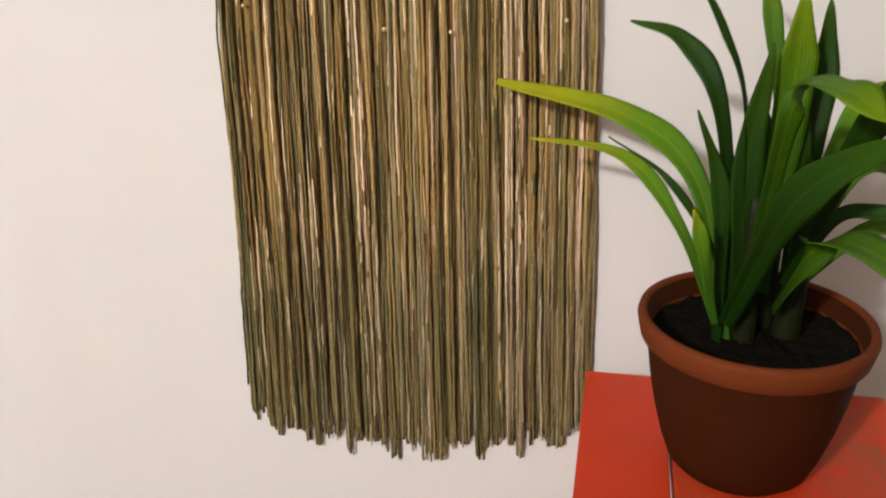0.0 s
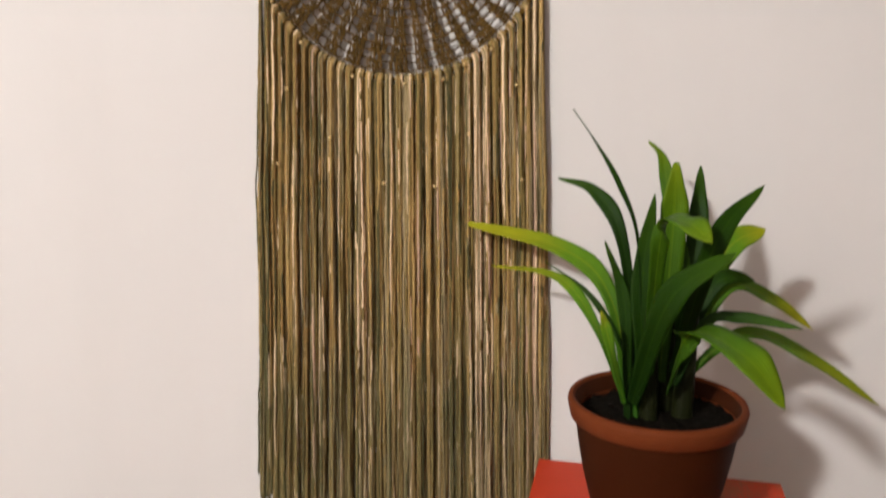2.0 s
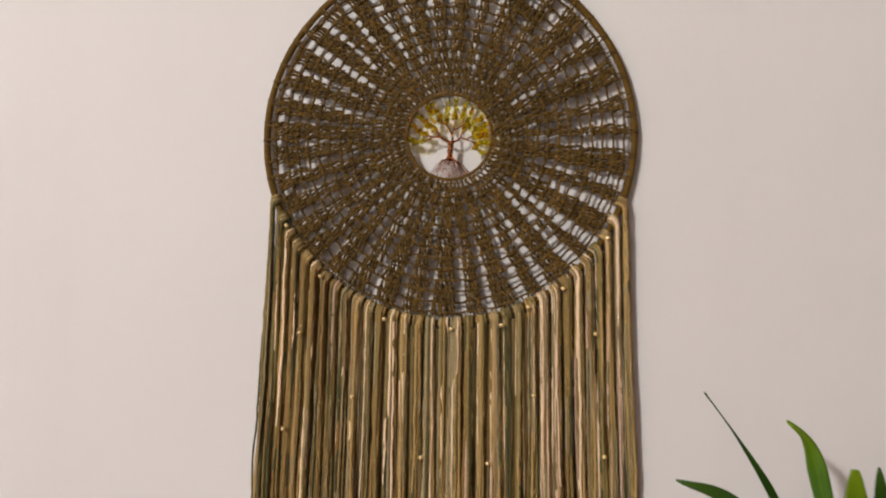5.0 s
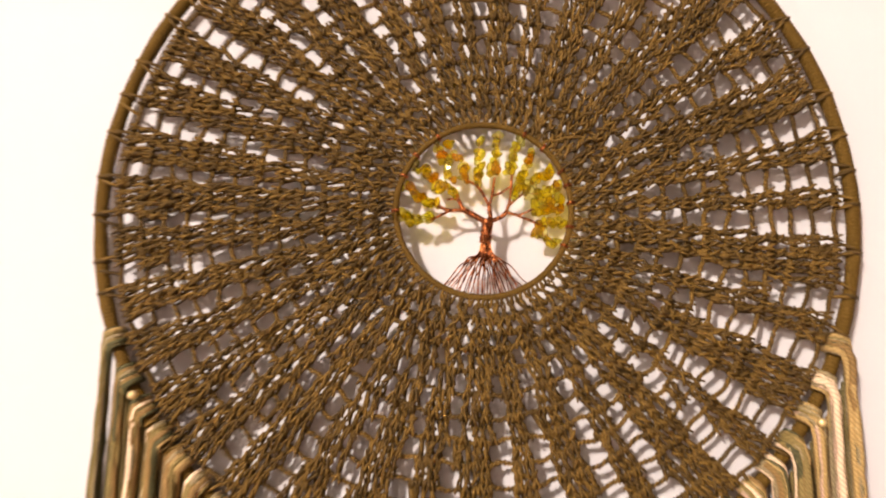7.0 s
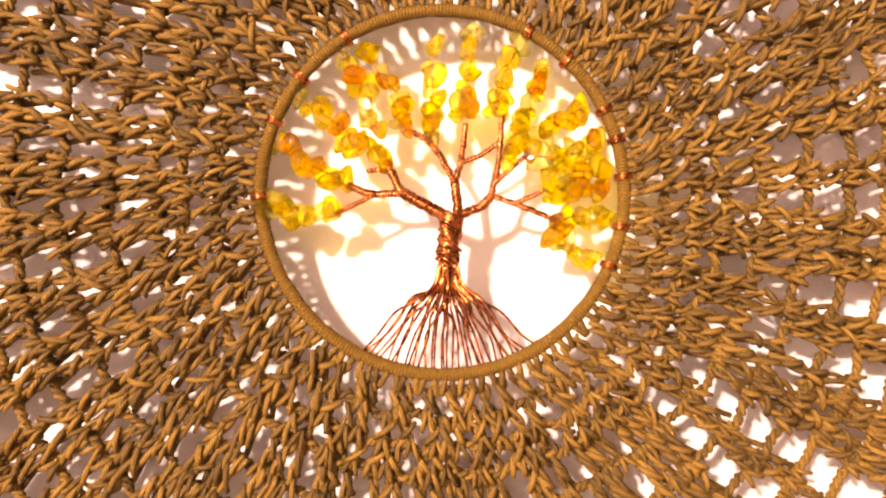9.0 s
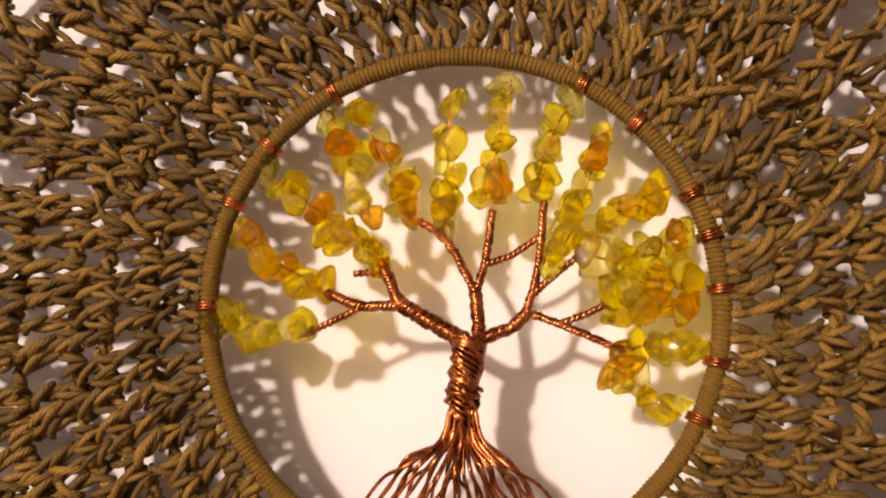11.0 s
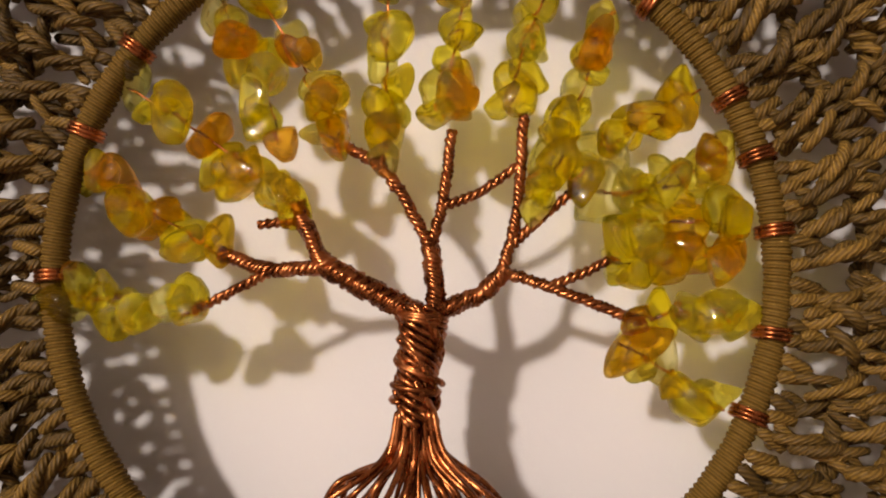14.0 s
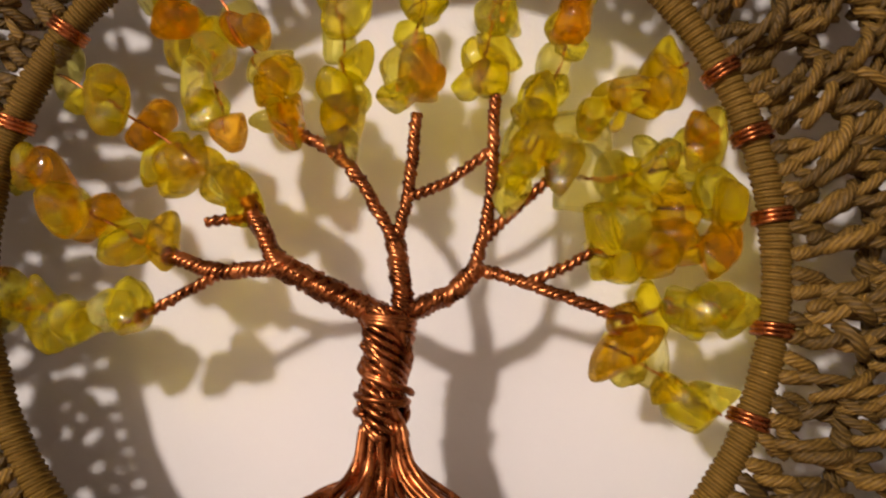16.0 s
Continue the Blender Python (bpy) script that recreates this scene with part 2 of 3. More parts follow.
class Tubes:
    """Collects tubes along paths into one mesh."""

    def __init__(self):
        self.v, self.f, self.uv, self.count = [], [], [], 0

    def add(self, pts, radius, sides=5, closed=False):
        p = np.asarray(pts, float)
        r = np.broadcast_to(np.asarray(radius, float), (len(p),))
        if not closed:
            a, b = p[0] - p[1], p[-1] - p[-2]
            p = np.vstack([p[0] + a / (np.linalg.norm(a) + 1e-12) * r[0] * 0.7, p, p[-1] + b / (np.linalg.norm(b) + 1e-12) * r[-1] * 0.7])
            r = np.r_[r[0] * 0.12, r, r[-1] * 0.12]
        n = len(p)
        if closed:
            t = np.roll(p, -1, 0) - np.roll(p, 1, 0)
        else:
            t = np.gradient(p, axis=0)
        t /= np.linalg.norm(t, axis=1, keepdims=True) + 1e-12
        mean = np.abs(t).mean(0)
        ref = np.eye(3)[int(np.argmin(mean))]
        a = np.cross(t, ref)
        a /= np.linalg.norm(a, axis=1, keepdims=True) + 1e-12
        b = np.cross(t, a)
        ang = np.arange(sides) * TAU / sides
        ring = p[:, None] + r[:, None, None] * (np.cos(ang)[None, :, None] * a[:, None] + np.sin(ang)[None, :, None] * b[:, None])
        self.v.append(ring.reshape(-1, 3))
        rows = n if closed else n - 1
        i, j = np.meshgrid(np.arange(rows), np.arange(sides), indexing="ij")
        i, j = i.ravel(), j.ravel()
        k, m = (i + 1) % n, (j + 1) % sides
        self.f.append(np.stack([i * sides + j, i * sides + m, k * sides + m, k * sides + j], 1) + self.count)
        length = np.r_[0, np.cumsum(np.linalg.norm(np.diff(p, axis=0), axis=1))]
        length = np.r_[length, length[-1] + np.linalg.norm(p[0] - p[-1])]
        u, w = j / sides, (j + 1) / sides
        self.uv.append(np.stack([np.stack([u, length[i]], 1), np.stack([w, length[i]], 1), np.stack([w, length[i + 1]], 1), np.stack([u, length[i + 1]], 1)], 1))
        self.count += n * sides
        return self

    def mesh(self, name):
        f = np.concatenate(self.f)
        keep = f[:, 2] != f[:, 3]
        return mesh_of(name, np.concatenate(self.v), f[keep], np.concatenate(self.uv)[keep])


def curve_through(points, n):
    """A smooth path of n points through a few control points."""
    p = np.asarray(points, float)
    p = np.vstack([2 * p[0] - p[1], p, 2 * p[-1] - p[-2]])
    out = []
    for s in np.linspace(0, len(p) - 3 - 1e-9, n):
        i, t = int(s), s - int(s)
        a, b, c, d = p[i:i + 4]
        out.append(0.5 * (2 * b + (c - a) * t + (2 * a - 5 * b + 4 * c - d) * t ** 2 + (3 * b - a - 3 * c + d) * t ** 3))
    return np.array(out)


def thing(name, at, label, category, group="", kind=""):
    ob = new(name)
    ob.empty_display_size = 0.05
    ob.matrix_world = pose(*at)
    return tagged(ob, label, category, group, kind)


def link_part(name, me, material, parent, label="", kind=""):
    """One mesh object, with its points in world places, under a thing or a part."""
    if material and not me.materials:
        me.materials.append(material)
    ob = new(name, me)
    ob.parent = parent
    if parent.type == "EMPTY":
        ob.matrix_parent_inverse = Matrix.Translation(parent.location).inverted()
    return tagged(ob, label, kind=kind)


def bm_mesh(name, bm, smooth=False):
    me = bpy.data.meshes.new(name)
    bm.normal_update()
    bm.to_mesh(me)
    bm.free()
    me.polygons.foreach_set("use_smooth", np.full(len(me.polygons), smooth))
    return me


def box_mesh(name, size, at=(0, 0, 0), bevel=0.0, m=None):
    bm = bmesh.new()
    bmesh.ops.create_cube(bm, size=1.0)
    for v in bm.verts:
        v.co = Vector((v.co.x * size[0] + at[0], v.co.y * size[1] + at[1], v.co.z * size[2] + at[2]))
    if bevel:
        bmesh.ops.bevel(bm, geom=list(bm.edges), offset=bevel, segments=2, profile=0.6, affect="EDGES")
    if m:
        bm.transform(m)
    return bm_mesh(name, bm)


def lathe_mesh(name, profile, segments=64, at=(0, 0, 0)):
    prof = np.asarray(profile, float)
    ang = np.arange(segments) * TAU / segments
    v = np.stack([np.outer(np.cos(ang), prof[:, 0]), np.outer(np.sin(ang), prof[:, 0]), np.broadcast_to(prof[:, 1], (segments, len(prof)))], 2) + np.array(at)
    i, j = np.meshgrid(np.arange(segments), np.arange(len(prof) - 1), indexing="ij")
    i, j = i.ravel(), j.ravel()
    k, n = (i + 1) % segments, len(prof)
    return mesh_of(name, v.reshape(-1, 3), np.stack([i * n + j, k * n + j, k * n + j + 1, i * n + j + 1], 1))


# ---- the room ----
def structure(name, size, at, material, label):
    me = box_mesh(name, size, at)
    me.materials.append(material)
    return tagged(new(name, me), label, name.split("_")[0], kind="structure")


structure("wall_north", (7.2, 0.15, 3.1), (0.1, WALL + 0.075, 1.55), PLASTER, "smooth off-white painted plaster wall with faint marks")
# added unseen walls and ceiling: they close the room and hold ambient light down
structure("wall_south", (7.2, 0.15, 3.1), (0.1, -5.675, 1.55), FARWALL, "unseen plain wall, toned to limit bounced light")
structure("wall_west", (0.15, 5.6 + WALL, 3.1), (-3.425, -2.8 + WALL / 2, 1.55), FARWALL, "unseen plain side wall, toned to limit bounced light")
structure("wall_east", (0.15, 5.6 + WALL, 3.1), (3.625, -2.8 + WALL / 2, 1.55), FARWALL, "unseen plain side wall, toned to limit bounced light")
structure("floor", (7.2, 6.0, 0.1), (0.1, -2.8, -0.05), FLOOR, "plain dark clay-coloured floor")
structure("ceiling", (7.2, 6.0, 0.1), (0.1, -2.8, 3.15), CEILING, "unseen plain ceiling, toned to limit bounced light")

# ---- the wall hanging ----
hanging = thing("wall_hanging", (0, 0, ZC), "round crochet dreamcatcher with wire tree and long yarn fringe", "wall hanging")


def dish(rho):
    """The crochet bulges out from the wall: the hoop lies 10.5 mm behind the small ring."""
    return 0.0105 * np.clip((rho - RING) / (HOOP - RING), 0, 1)


def polar(rho, theta, y=0.0):
    return np.stack([rho * np.cos(theta) + ASIDE * dish(rho) / 0.0105, np.broadcast_to(y, np.shape(theta)) + dish(rho) + 0 * theta, ZC + rho * np.sin(theta)], -1)


def wrapped_ring(radius, thick, wraps, rows, sides):
    """A ring wound round with yarn: its thickness swells at each turn."""
    a = np.arange(wraps * rows) * TAU / (wraps * rows)
    swell = np.abs(np.sin(a * wraps / 2))
    wobble = 1 + 0.04 * np.sin(a * 17 + 1) + 0.03 * np.sin(a * 41)
    return Tubes().add(polar(radius, a), thick * (0.85 + 0.15 * swell) * wobble, sides, closed=True)


link_part("hoop", wrapped_ring(HOOP - 0.0042, 0.0046, 620, 3, 10).mesh("hoop"), WRAP, hanging, "large hoop wound with olive-brown yarn")
link_part("inner_ring", wrapped_ring(RING, 0.0021, 340, 4, 10).mesh("inner_ring"), WRAP, hanging, "small ring wound with olive-brown yarn")

R_IN, R_OUT = 0.0564, 0.2150
# short first rounds, then tall ones
ROUND_AT = [R_IN + 0.0084 * i for i in range(4)] + [R_IN + 0.0252 + (R_OUT - R_IN - 0.0252) * i / 10 for i in range(1, 11)]


def gap_rows():
    """The rays along which the crochet is left open: (angle, widest gap, where it begins)."""
    rows, at = [], 0.0
    while at < 354:
        side = math.cos(radians(at))
        wide = 0.5 + 0.5 * side
        step = 8.8 + 2.4 * wide + rng.uniform(-0.9, 0.9)
        paired = len(rows) % 2
        rows.append((radians(at + step / 2 + (-1.0 if paired else 1.0) * wide),
                     (0.0098 + 0.0066 * wide) * rng.uniform(0.75, 1.2),
                     0.066 + 0.002 * (1 - wide) + rng.uniform(-0.012, 0.012) + 0.008 * max(0.0, math.sin(radians(at)))))
        at += step
    return rows


GAPS = gap_rows()


def stitch(tubes, rho, th, y, r):
    """The head of a stitch: two short strands that meet in a V."""
    u = np.linspace(-1, 1, 6)
    for side in (-1, 1):
        across = side * (0.0003 + 0.0017 * (u * 0.5 + 0.5)) + 0.0003 * np.sin(u * 2)
        tubes.add(polar(rho + 0.0028 * u, th + across / rho, y - 0.0014 * (1 - u ** 2) - 0.0006), r * (1 - 0.25 * u ** 2), 6)


def post(tubes, r0, r1, th, th1, lift, wide, yarn):
    """One tall stitch: two strands wound round each other, a slanting wrap and the V of its head."""
    thick = yarn * rng.uniform(0.84, 1.18)
    u = np.linspace(-0.08, 1.06, 10)
    turn = u * TAU * rng.uniform(0.6, 1.1) + rng.uniform(-1.3, 1.3)
    dy = rng.uniform(-0.0015, 0.0015)
    rho = r0 + (r1 - r0) * u
    mid = th + (th1 - th) * u
    for phase in (0, math.pi):
        off = 0.00092 * wide * np.cos(turn + phase)
        y = lift + dy - 0.0004 + 0.00100 * np.sin(turn + phase) - 0.0007 * np.sin(u * math.pi)
        tubes.add(polar(rho, mid + off / rho, y), thick, 6)
    w = np.linspace(-1, 1, 7)
    at = r0 + (r1 - r0) * rng.uniform(0.36, 0.62)
    reach = min(0.0034, (r1 - r0) * 0.40) * rng.uniform(0.5, 1.05)
    tip = 0.0021 * rng.uniform(0.6, 1.2) * (1 if rng.uniform() < 0.8 else -1)
    tubes.add(polar(at + reach * w, (th + th1) / 2 + tip * w / at, lift + dy - 0.0031 + 0.0021 * w ** 2), thick * 1.04, 6)
    stitch(tubes, r1 + rng.uniform(-0.0009, 0.0009), th1 + rng.uniform(-0.0007, 0.0007) / r1, lift - 0.0012, thick)


def gap_at(rho, widest, begins):
    """How far a row stands open at a radius: nothing near the ring, then wider; now and then a stitch closes it."""
    if rng.uniform() < 0.05:
        return 0.0
    return min(widest, 0.0150) * min(1.0, max(0.0, (rho - begins) / 0.115) ** 0.75) * rng.uniform(0.85, 1.15)


def crochet_round(i):
    """One round of the crochet: ribs of posts between the open rows, and the chain that closes it."""
    tubes = Tubes()
    r0, r1 = ROUND_AT[i], ROUND_AT[i + 1]
    rm = (r0 + r1) / 2
    lift = -0.0016 * np.sin(i * 1.7)
    lean = 0.0016 * math.sin(i * 2.3)
    for (a, ga, sa), (b, gb, sb) in zip(GAPS, GAPS[1:] + [(GAPS[0][0] + TAU, *GAPS[0][1:])]):
        left = 0.5 * gap_at(rm, ga, sa)
        right = 0.5 * gap_at(rm, gb, sb)
        rib = (b - a) * rm - left - right
        pitch = 0.0046 if i < 3 else 0.0038
        count = max(1, int(rib / pitch + 0.35))
        for k in range(count):
            th = a + (left + rib * (k + 0.5 + rng.uniform(-0.2, 0.2)) / count) / rm
            th1 = th + (lean + rng.uniform(-0.0019, 0.0019)) / rm
            post(tubes, r0, r1, th, th1, lift, min(1.15, rib / count / pitch), 0.00077 if i < 3 else 0.00083)
            # a loose slanting thread behind most posts
            if rng.uniform() < (0.5 if i < 3 else 0.85):
                v = np.linspace(-1, 1, 5)
                tubes.add(polar(rm + 0.46 * (r1 - r0) * v, th + 0.0022 * v / rm, lift + 0.0028 - 0.0008 * v ** 2), 0.00092, 5)
    stitches = round(TAU * r1 / 0.0048)
    n = stitches * 5
    a = np.arange(n) * TAU / n
    drift = 0.0009 * np.sin(a * 23 + i) + 0.0007 * np.sin(a * 57 + 2 * i)
    jit = rng.uniform(0.8, 1.2, n)
    for phase in (0, math.pi):
        ph = a * stitches + phase
        tubes.add(polar(r1 + drift + 0.0009 * np.sin(ph) * jit, a, lift + 0.0001 + 0.0010 * np.cos(ph) * jit), 0.00085, 6, closed=True)
    return tubes.mesh("crochet_round")


for i in range(len(ROUND_AT) - 1):
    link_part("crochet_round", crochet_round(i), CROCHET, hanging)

# the yarn loops that lace the crochet to the hoop
lacing = Tubes()
for k in range(56):
    a = k * TAU / 56 + rng.uniform(-0.02, 0.02)
    b = a + rng.uniform(0.25, 0.5) * TAU / 56
    u = np.linspace(0, 1, 7)
    for start, stop in ((a, a + 0.012), (b, b - 0.02)):
        lacing.add(polar(R_OUT + (HOOP - R_OUT - 0.002) * u, start + (stop - start) * u, -0.004 * np.sin(u * math.pi * 0.8)), 0.0011, 5)
    lacing.add(polar(HOOP - 0.0044 + 0.0045 * np.cos(u * TAU * 0.8), a + 0.012 + 0 * u, -0.0054 * np.sin(u * TAU * 0.8)), 0.0011, 5)
# the first loops round the inner ring
for k in range(124):
    a = (k + rng.uniform(-0.25, 0.25)) * TAU / 124
    u = np.linspace(0, 1, 6)
    lacing.add(polar(RING + 0.0018 + (R_IN - RING - 0.0003) * u, a + 0.015 * u * (-1) ** k, -0.0012 * np.cos(u * math.pi / 2)), 0.001, 5)
link_part("lacing", lacing.mesh("lacing"), CROCHET, hanging, "", "stuff")

# ---- the wire tree in the small ring ----
WIRE = 0.00050


def wires(path, count, spread, turns, taper=1.0, radius=WIRE, depth=0.0):
    """A bundle of copper wires twisted round a path given as (x, height above the centre)."""
    pts = [(x, depth, ZC + z) for x, z in path]
    length = sum(math.dist(a, b) for a, b in zip(pts, pts[1:]))
    n = max(10, int(length / 0.00055))
    mid = curve_through(pts, n)
    t = np.gradient(mid, axis=0)
    t /= np.linalg.norm(t, axis=1, keepdims=True)
    side = np.cross(t, (0, 1, 0))
    u = np.linspace(0, 1, n)
    tubes = Tubes()
    for k in range(count):
        ph = k * TAU / count + u * TAU * turns * length / 0.01 + 0.45 * np.sin(u * length * 700 + k * 1.3)
        off = spread * (1 + (taper - 1) * u) * (1.05 + 0.14 * np.sin(u * length * 1500 + k * 2.1))
        tubes.add(mid + off[:, None] * (np.cos(ph)[:, None] * side + np.sin(ph)[:, None] * np.array([[0, 1, 0]])), radius, 6)
    return tubes


def trunk_mesh():
    tubes = wires([(0.0022, -0.0058), (0.0018, -0.0110), (0.0013, -0.0165), (0.0010, -0.0222)], 17, 0.0027, 0.75, 0.95)
    core = wires([(0.0022, -0.0060), (0.0013, -0.0165), (0.0010, -0.0222)], 6, 0.0014, 0.5)
    # turns wound crosswise, closer together under the crown
    for k, (top, drop) in enumerate(((0.0058, 0.0016), (0.0064, 0.0022), (0.0074, 0.0034), (0.0092, 0.0066), (0.0112, 0.0072), (0.0168, 0.0022), (0.0178, 0.0016))):
        a = np.linspace(0, TAU * rng.uniform(0.75, 1.15), 34)
        z = -top - drop * a / TAU
        tubes.add(np.stack([0.0021 + 0.10 * (0.006 - top) + 0.0033 * np.cos(a + k * 1.9), 0.0032 * np.sin(a + k * 1.9), ZC + z], 1), WIRE, 6)
    return tubes, core


trunk_tubes, trunk_core = trunk_mesh()
tree = link_part("wire_tree", trunk_tubes.mesh("wire_tree"), COPPER, hanging, "twisted copper wire tree with citrine chip leaves")
link_part("trunk_core", trunk_core.mesh("trunk_core"), COPPER, tree)

# roots: each wire bows out of the trunk's foot, arches over a knee and runs down to the ring
for k in range(34):
    s = (k + 0.5) / 34 * 2 - 1 + rng.uniform(-0.04, 0.04)
    flat = 1 - abs(s)
    end_x = 0.0008 + 0.0250 * s
    end_z = -math.sqrt(max(RING ** 2 - end_x ** 2, 0)) + 0.002
    depth = rng.uniform(-0.0045, 0.0030)
    start = (0.0011 + 0.0026 * s, 0.0024 * math.cos(k * 2.4), ZC - 0.0206)
    flare = (0.0010 + 0.0044 * s, depth * 0.8 - 0.0006, ZC - 0.0264 - 0.0012 * flat + rng.uniform(-0.0008, 0.0008))
    knee = (0.0009 + 0.0106 * s + rng.uniform(-0.0008, 0.0008), depth * 1.5 - 0.0015, ZC - 0.0298 - 0.0030 * flat + rng.uniform(-0.0012, 0.0012))
    low = (0.0009 + 0.0150 * s + rng.uniform(-0.0010, 0.0010), depth * 1.3, ZC - 0.0342 - 0.0016 * flat + rng.uniform(-0.001, 0.001))
    late = (0.0008 + 0.0200 * s + rng.uniform(-0.0012, 0.0012), depth * 0.7, ZC - 0.0402 - 0.0015 * flat)
    root = Tubes().add(curve_through([start, flare, knee, low, late, (end_x, 0.0, ZC + end_z)], 40), np.linspace(WIRE, 0.00030, 40), 6)
    link_part("root", root.mesh("root"), COPPER, tree)

BRANCHES = (
    (((0.0016, -0.0072), (-0.0061, -0.0031), (-0.0123, 0.0003)), 9, 0.00142),
    (((-0.0120, 0.0000), (-0.0146, 0.0052), (-0.0165, 0.0092)), 5, 0.00098),
    (((-0.0155, 0.0068), (-0.0185, 0.0066), (-0.0217, 0.0061)), 2, 0.00040),
    (((-0.0118, -0.0001), (-0.0201, -0.0003), (-0.0272, 0.0020)), 4, 0.00078),
    (((-0.0195, -0.0004), (-0.0250, -0.0032), (-0.0310, -0.0062)), 2, 0.00044),
    (((0.0040, -0.0086), (0.0038, -0.0020), (0.0030, 0.0037)), 6, 0.00108),
    (((0.0030, 0.0032), (-0.0030, 0.0135), (-0.0105, 0.0182)), 3, 0.00055),
    (((-0.0019, 0.0112), (-0.0032, 0.0138), (-0.0040, 0.0160)), 2, 0.00040),
    (((0.0033, 0.0028), (0.0051, 0.0095), (0.0064, 0.0195)), 3, 0.00052),
    (((0.0052, 0.0086), (0.0103, 0.0105), (0.0158, 0.0143)), 2, 0.00040),
    (((0.0048, -0.0064), (0.0108, -0.0038), (0.0140, -0.0006)), 6, 0.00100),
    (((0.0134, -0.0012), (0.0157, 0.0078), (0.0168, 0.0216)), 3, 0.00052),
    (((0.0144, 0.0024), (0.0190, 0.0066), (0.0245, 0.0112)), 2, 0.00042),
    (((0.0136, -0.0010), (0.0206, -0.0033), (0.0330, -0.0082)), 3, 0.00052),
    (((0.0200, -0.0031), (0.0250, -0.0012), (0.0300, 0.0014)), 2, 0.00040),
)
for path, count, spread in BRANCHES:
    link_part("branch", wires(path, count, spread, 3.4 if count > 3 else 4.2, 0.85).mesh("branch"), COPPER, tree)

# wire turns that tie the tree to the ring
for angle in (-11, -24, 5, 17, 27, 47, 62, 122, 141, 157, 181):
    a0 = radians(angle)
    u = np.linspace(0, 1, 44)
    th = a0 + (u - 0.5) * 0.04
    ph = u * TAU * 3.3
    link_part("wire_tie", Tubes().add(polar(RING + 0.0026 * np.cos(ph), th, 0.0026 * np.sin(ph)), 0.00034, 6).mesh("wire_tie"), COPPER, tree)


def chip_mesh(seed):
    """A tumbled stone chip: a ball flattened against a few uneven planes, with the edges worn round."""
    r = random.Random(seed)
    planes = []
    for k in range(11):
        d = Vector((r.gauss(0, 1), r.gauss(0, 1), r.gauss(0, 1))).normalized()
        planes.append((d, r.uniform(0.58, 0.98)))
    sharp = r.choice((11, 17, 26))
    stretch = Vector((r.uniform(0.95, 1.25), r.uniform(0.70, 0.9), r.uniform(0.8, 1.0)))
    bm = bmesh.new()
    bmesh.ops.create_icosphere(bm, subdivisions=4, radius=1.0)
    for v in bm.verts:
        d = v.co.normalized()
        total = 0.95 ** sharp + sum(max(0.0, d.dot(p) / h) ** sharp for p, h in planes)
        v.co = d * total ** (-1 / sharp) * (1 + 0.05 * noise.noise(d * 2.2 + Vector((seed, 0, 0))))
        v.co = Vector((v.co.x * stretch.x, v.co.y * stretch.y, v.co.z * stretch.z))
    me = bm_mesh("chip", bm, True)
    me.materials.append(CITRINE)
    return me


CHIPS = [chip_mesh(s) for s in range(18)]
STRINGS = (
    ((-0.0310, -0.0068), (-0.0415, -0.0045), (-0.0510, -0.0038)),
    ((-0.0275, 0.0020), (-0.0384, 0.0087), (-0.0486, 0.0155)),
    ((-0.0173, 0.0088), (-0.0267, 0.0170), (-0.0415, 0.0269)),
    ((-0.0187, 0.0182), (-0.0223, 0.0292), (-0.0295, 0.0410)),
    ((-0.0110, 0.0185), (-0.0140, 0.0270), (-0.0235, 0.0425)),
    ((-0.0035, 0.0160), (-0.0031, 0.0260), (-0.0028, 0.0450)),
    ((0.0050, 0.0205), (0.0066, 0.0296), (0.0098, 0.0470)),
    ((0.0150, 0.0225), (0.0167, 0.0308), (0.0213, 0.0420)),
    ((0.0192, 0.0085), (0.0241, 0.0220), (0.0300, 0.0375)),
    ((0.0240, 0.0115), (0.0309, 0.0183), (0.0421, 0.0250)),
    ((0.0272, 0.0100), (0.0375, 0.0112), (0.0454, 0.0165)),
    ((0.0300, 0.0050), (0.0367, 0.0059), (0.0478, 0.0053)),
    ((0.0300, 0.0010), (0.0377, 0.0006), (0.0460, 0.0020)),
    ((0.0325, -0.0085), (0.0396, -0.0066), (0.0468, -0.0075)),
    ((0.0300, -0.0112), (0.0351, -0.0142), (0.0440, -0.0205)),
)
for s, path in enumerate(STRINGS):
    pts = [(x, 0.0, ZC + z) for x, z in path]
    length = math.dist(pts[0], pts[1]) + math.dist(pts[1], pts[2])
    line = curve_through(pts, 40)
    link_part("chip_wire", Tubes().add(line, 0.0002, 5).mesh("chip_wire"), COPPER, tree)
    n = round(length / 0.0024)
    for k in range(n):
        u = (k + 0.5) / n
        at = line[min(39, int(u * 40))]
        ob = new("chip", CHIPS[int(rng.integers(18))])
        ob.parent = tree
        size = rng.uniform(0.0029, 0.0041)
        ob.matrix_basis = pose(at[0] + rng.uniform(-0.0016, 0.0016), rng.uniform(-0.0025, 0.002), at[2] + rng.uniform(-0.0016, 0.0016), *rng.uniform(0, 360, 3)) @ Matrix.Diagonal((size * rng.uniform(0.9, 1.25), size, size * rng.uniform(0.8, 1.1), 1))

# ---- the fringe ----
TASSELS, PER = 33, 12


def fringe_end(x):
    """Height at which the strands are cut: longest in the middle."""
    return 0.395 - 0.090 * math.sqrt(max(0.0, 1 - (x / 0.25) ** 2))


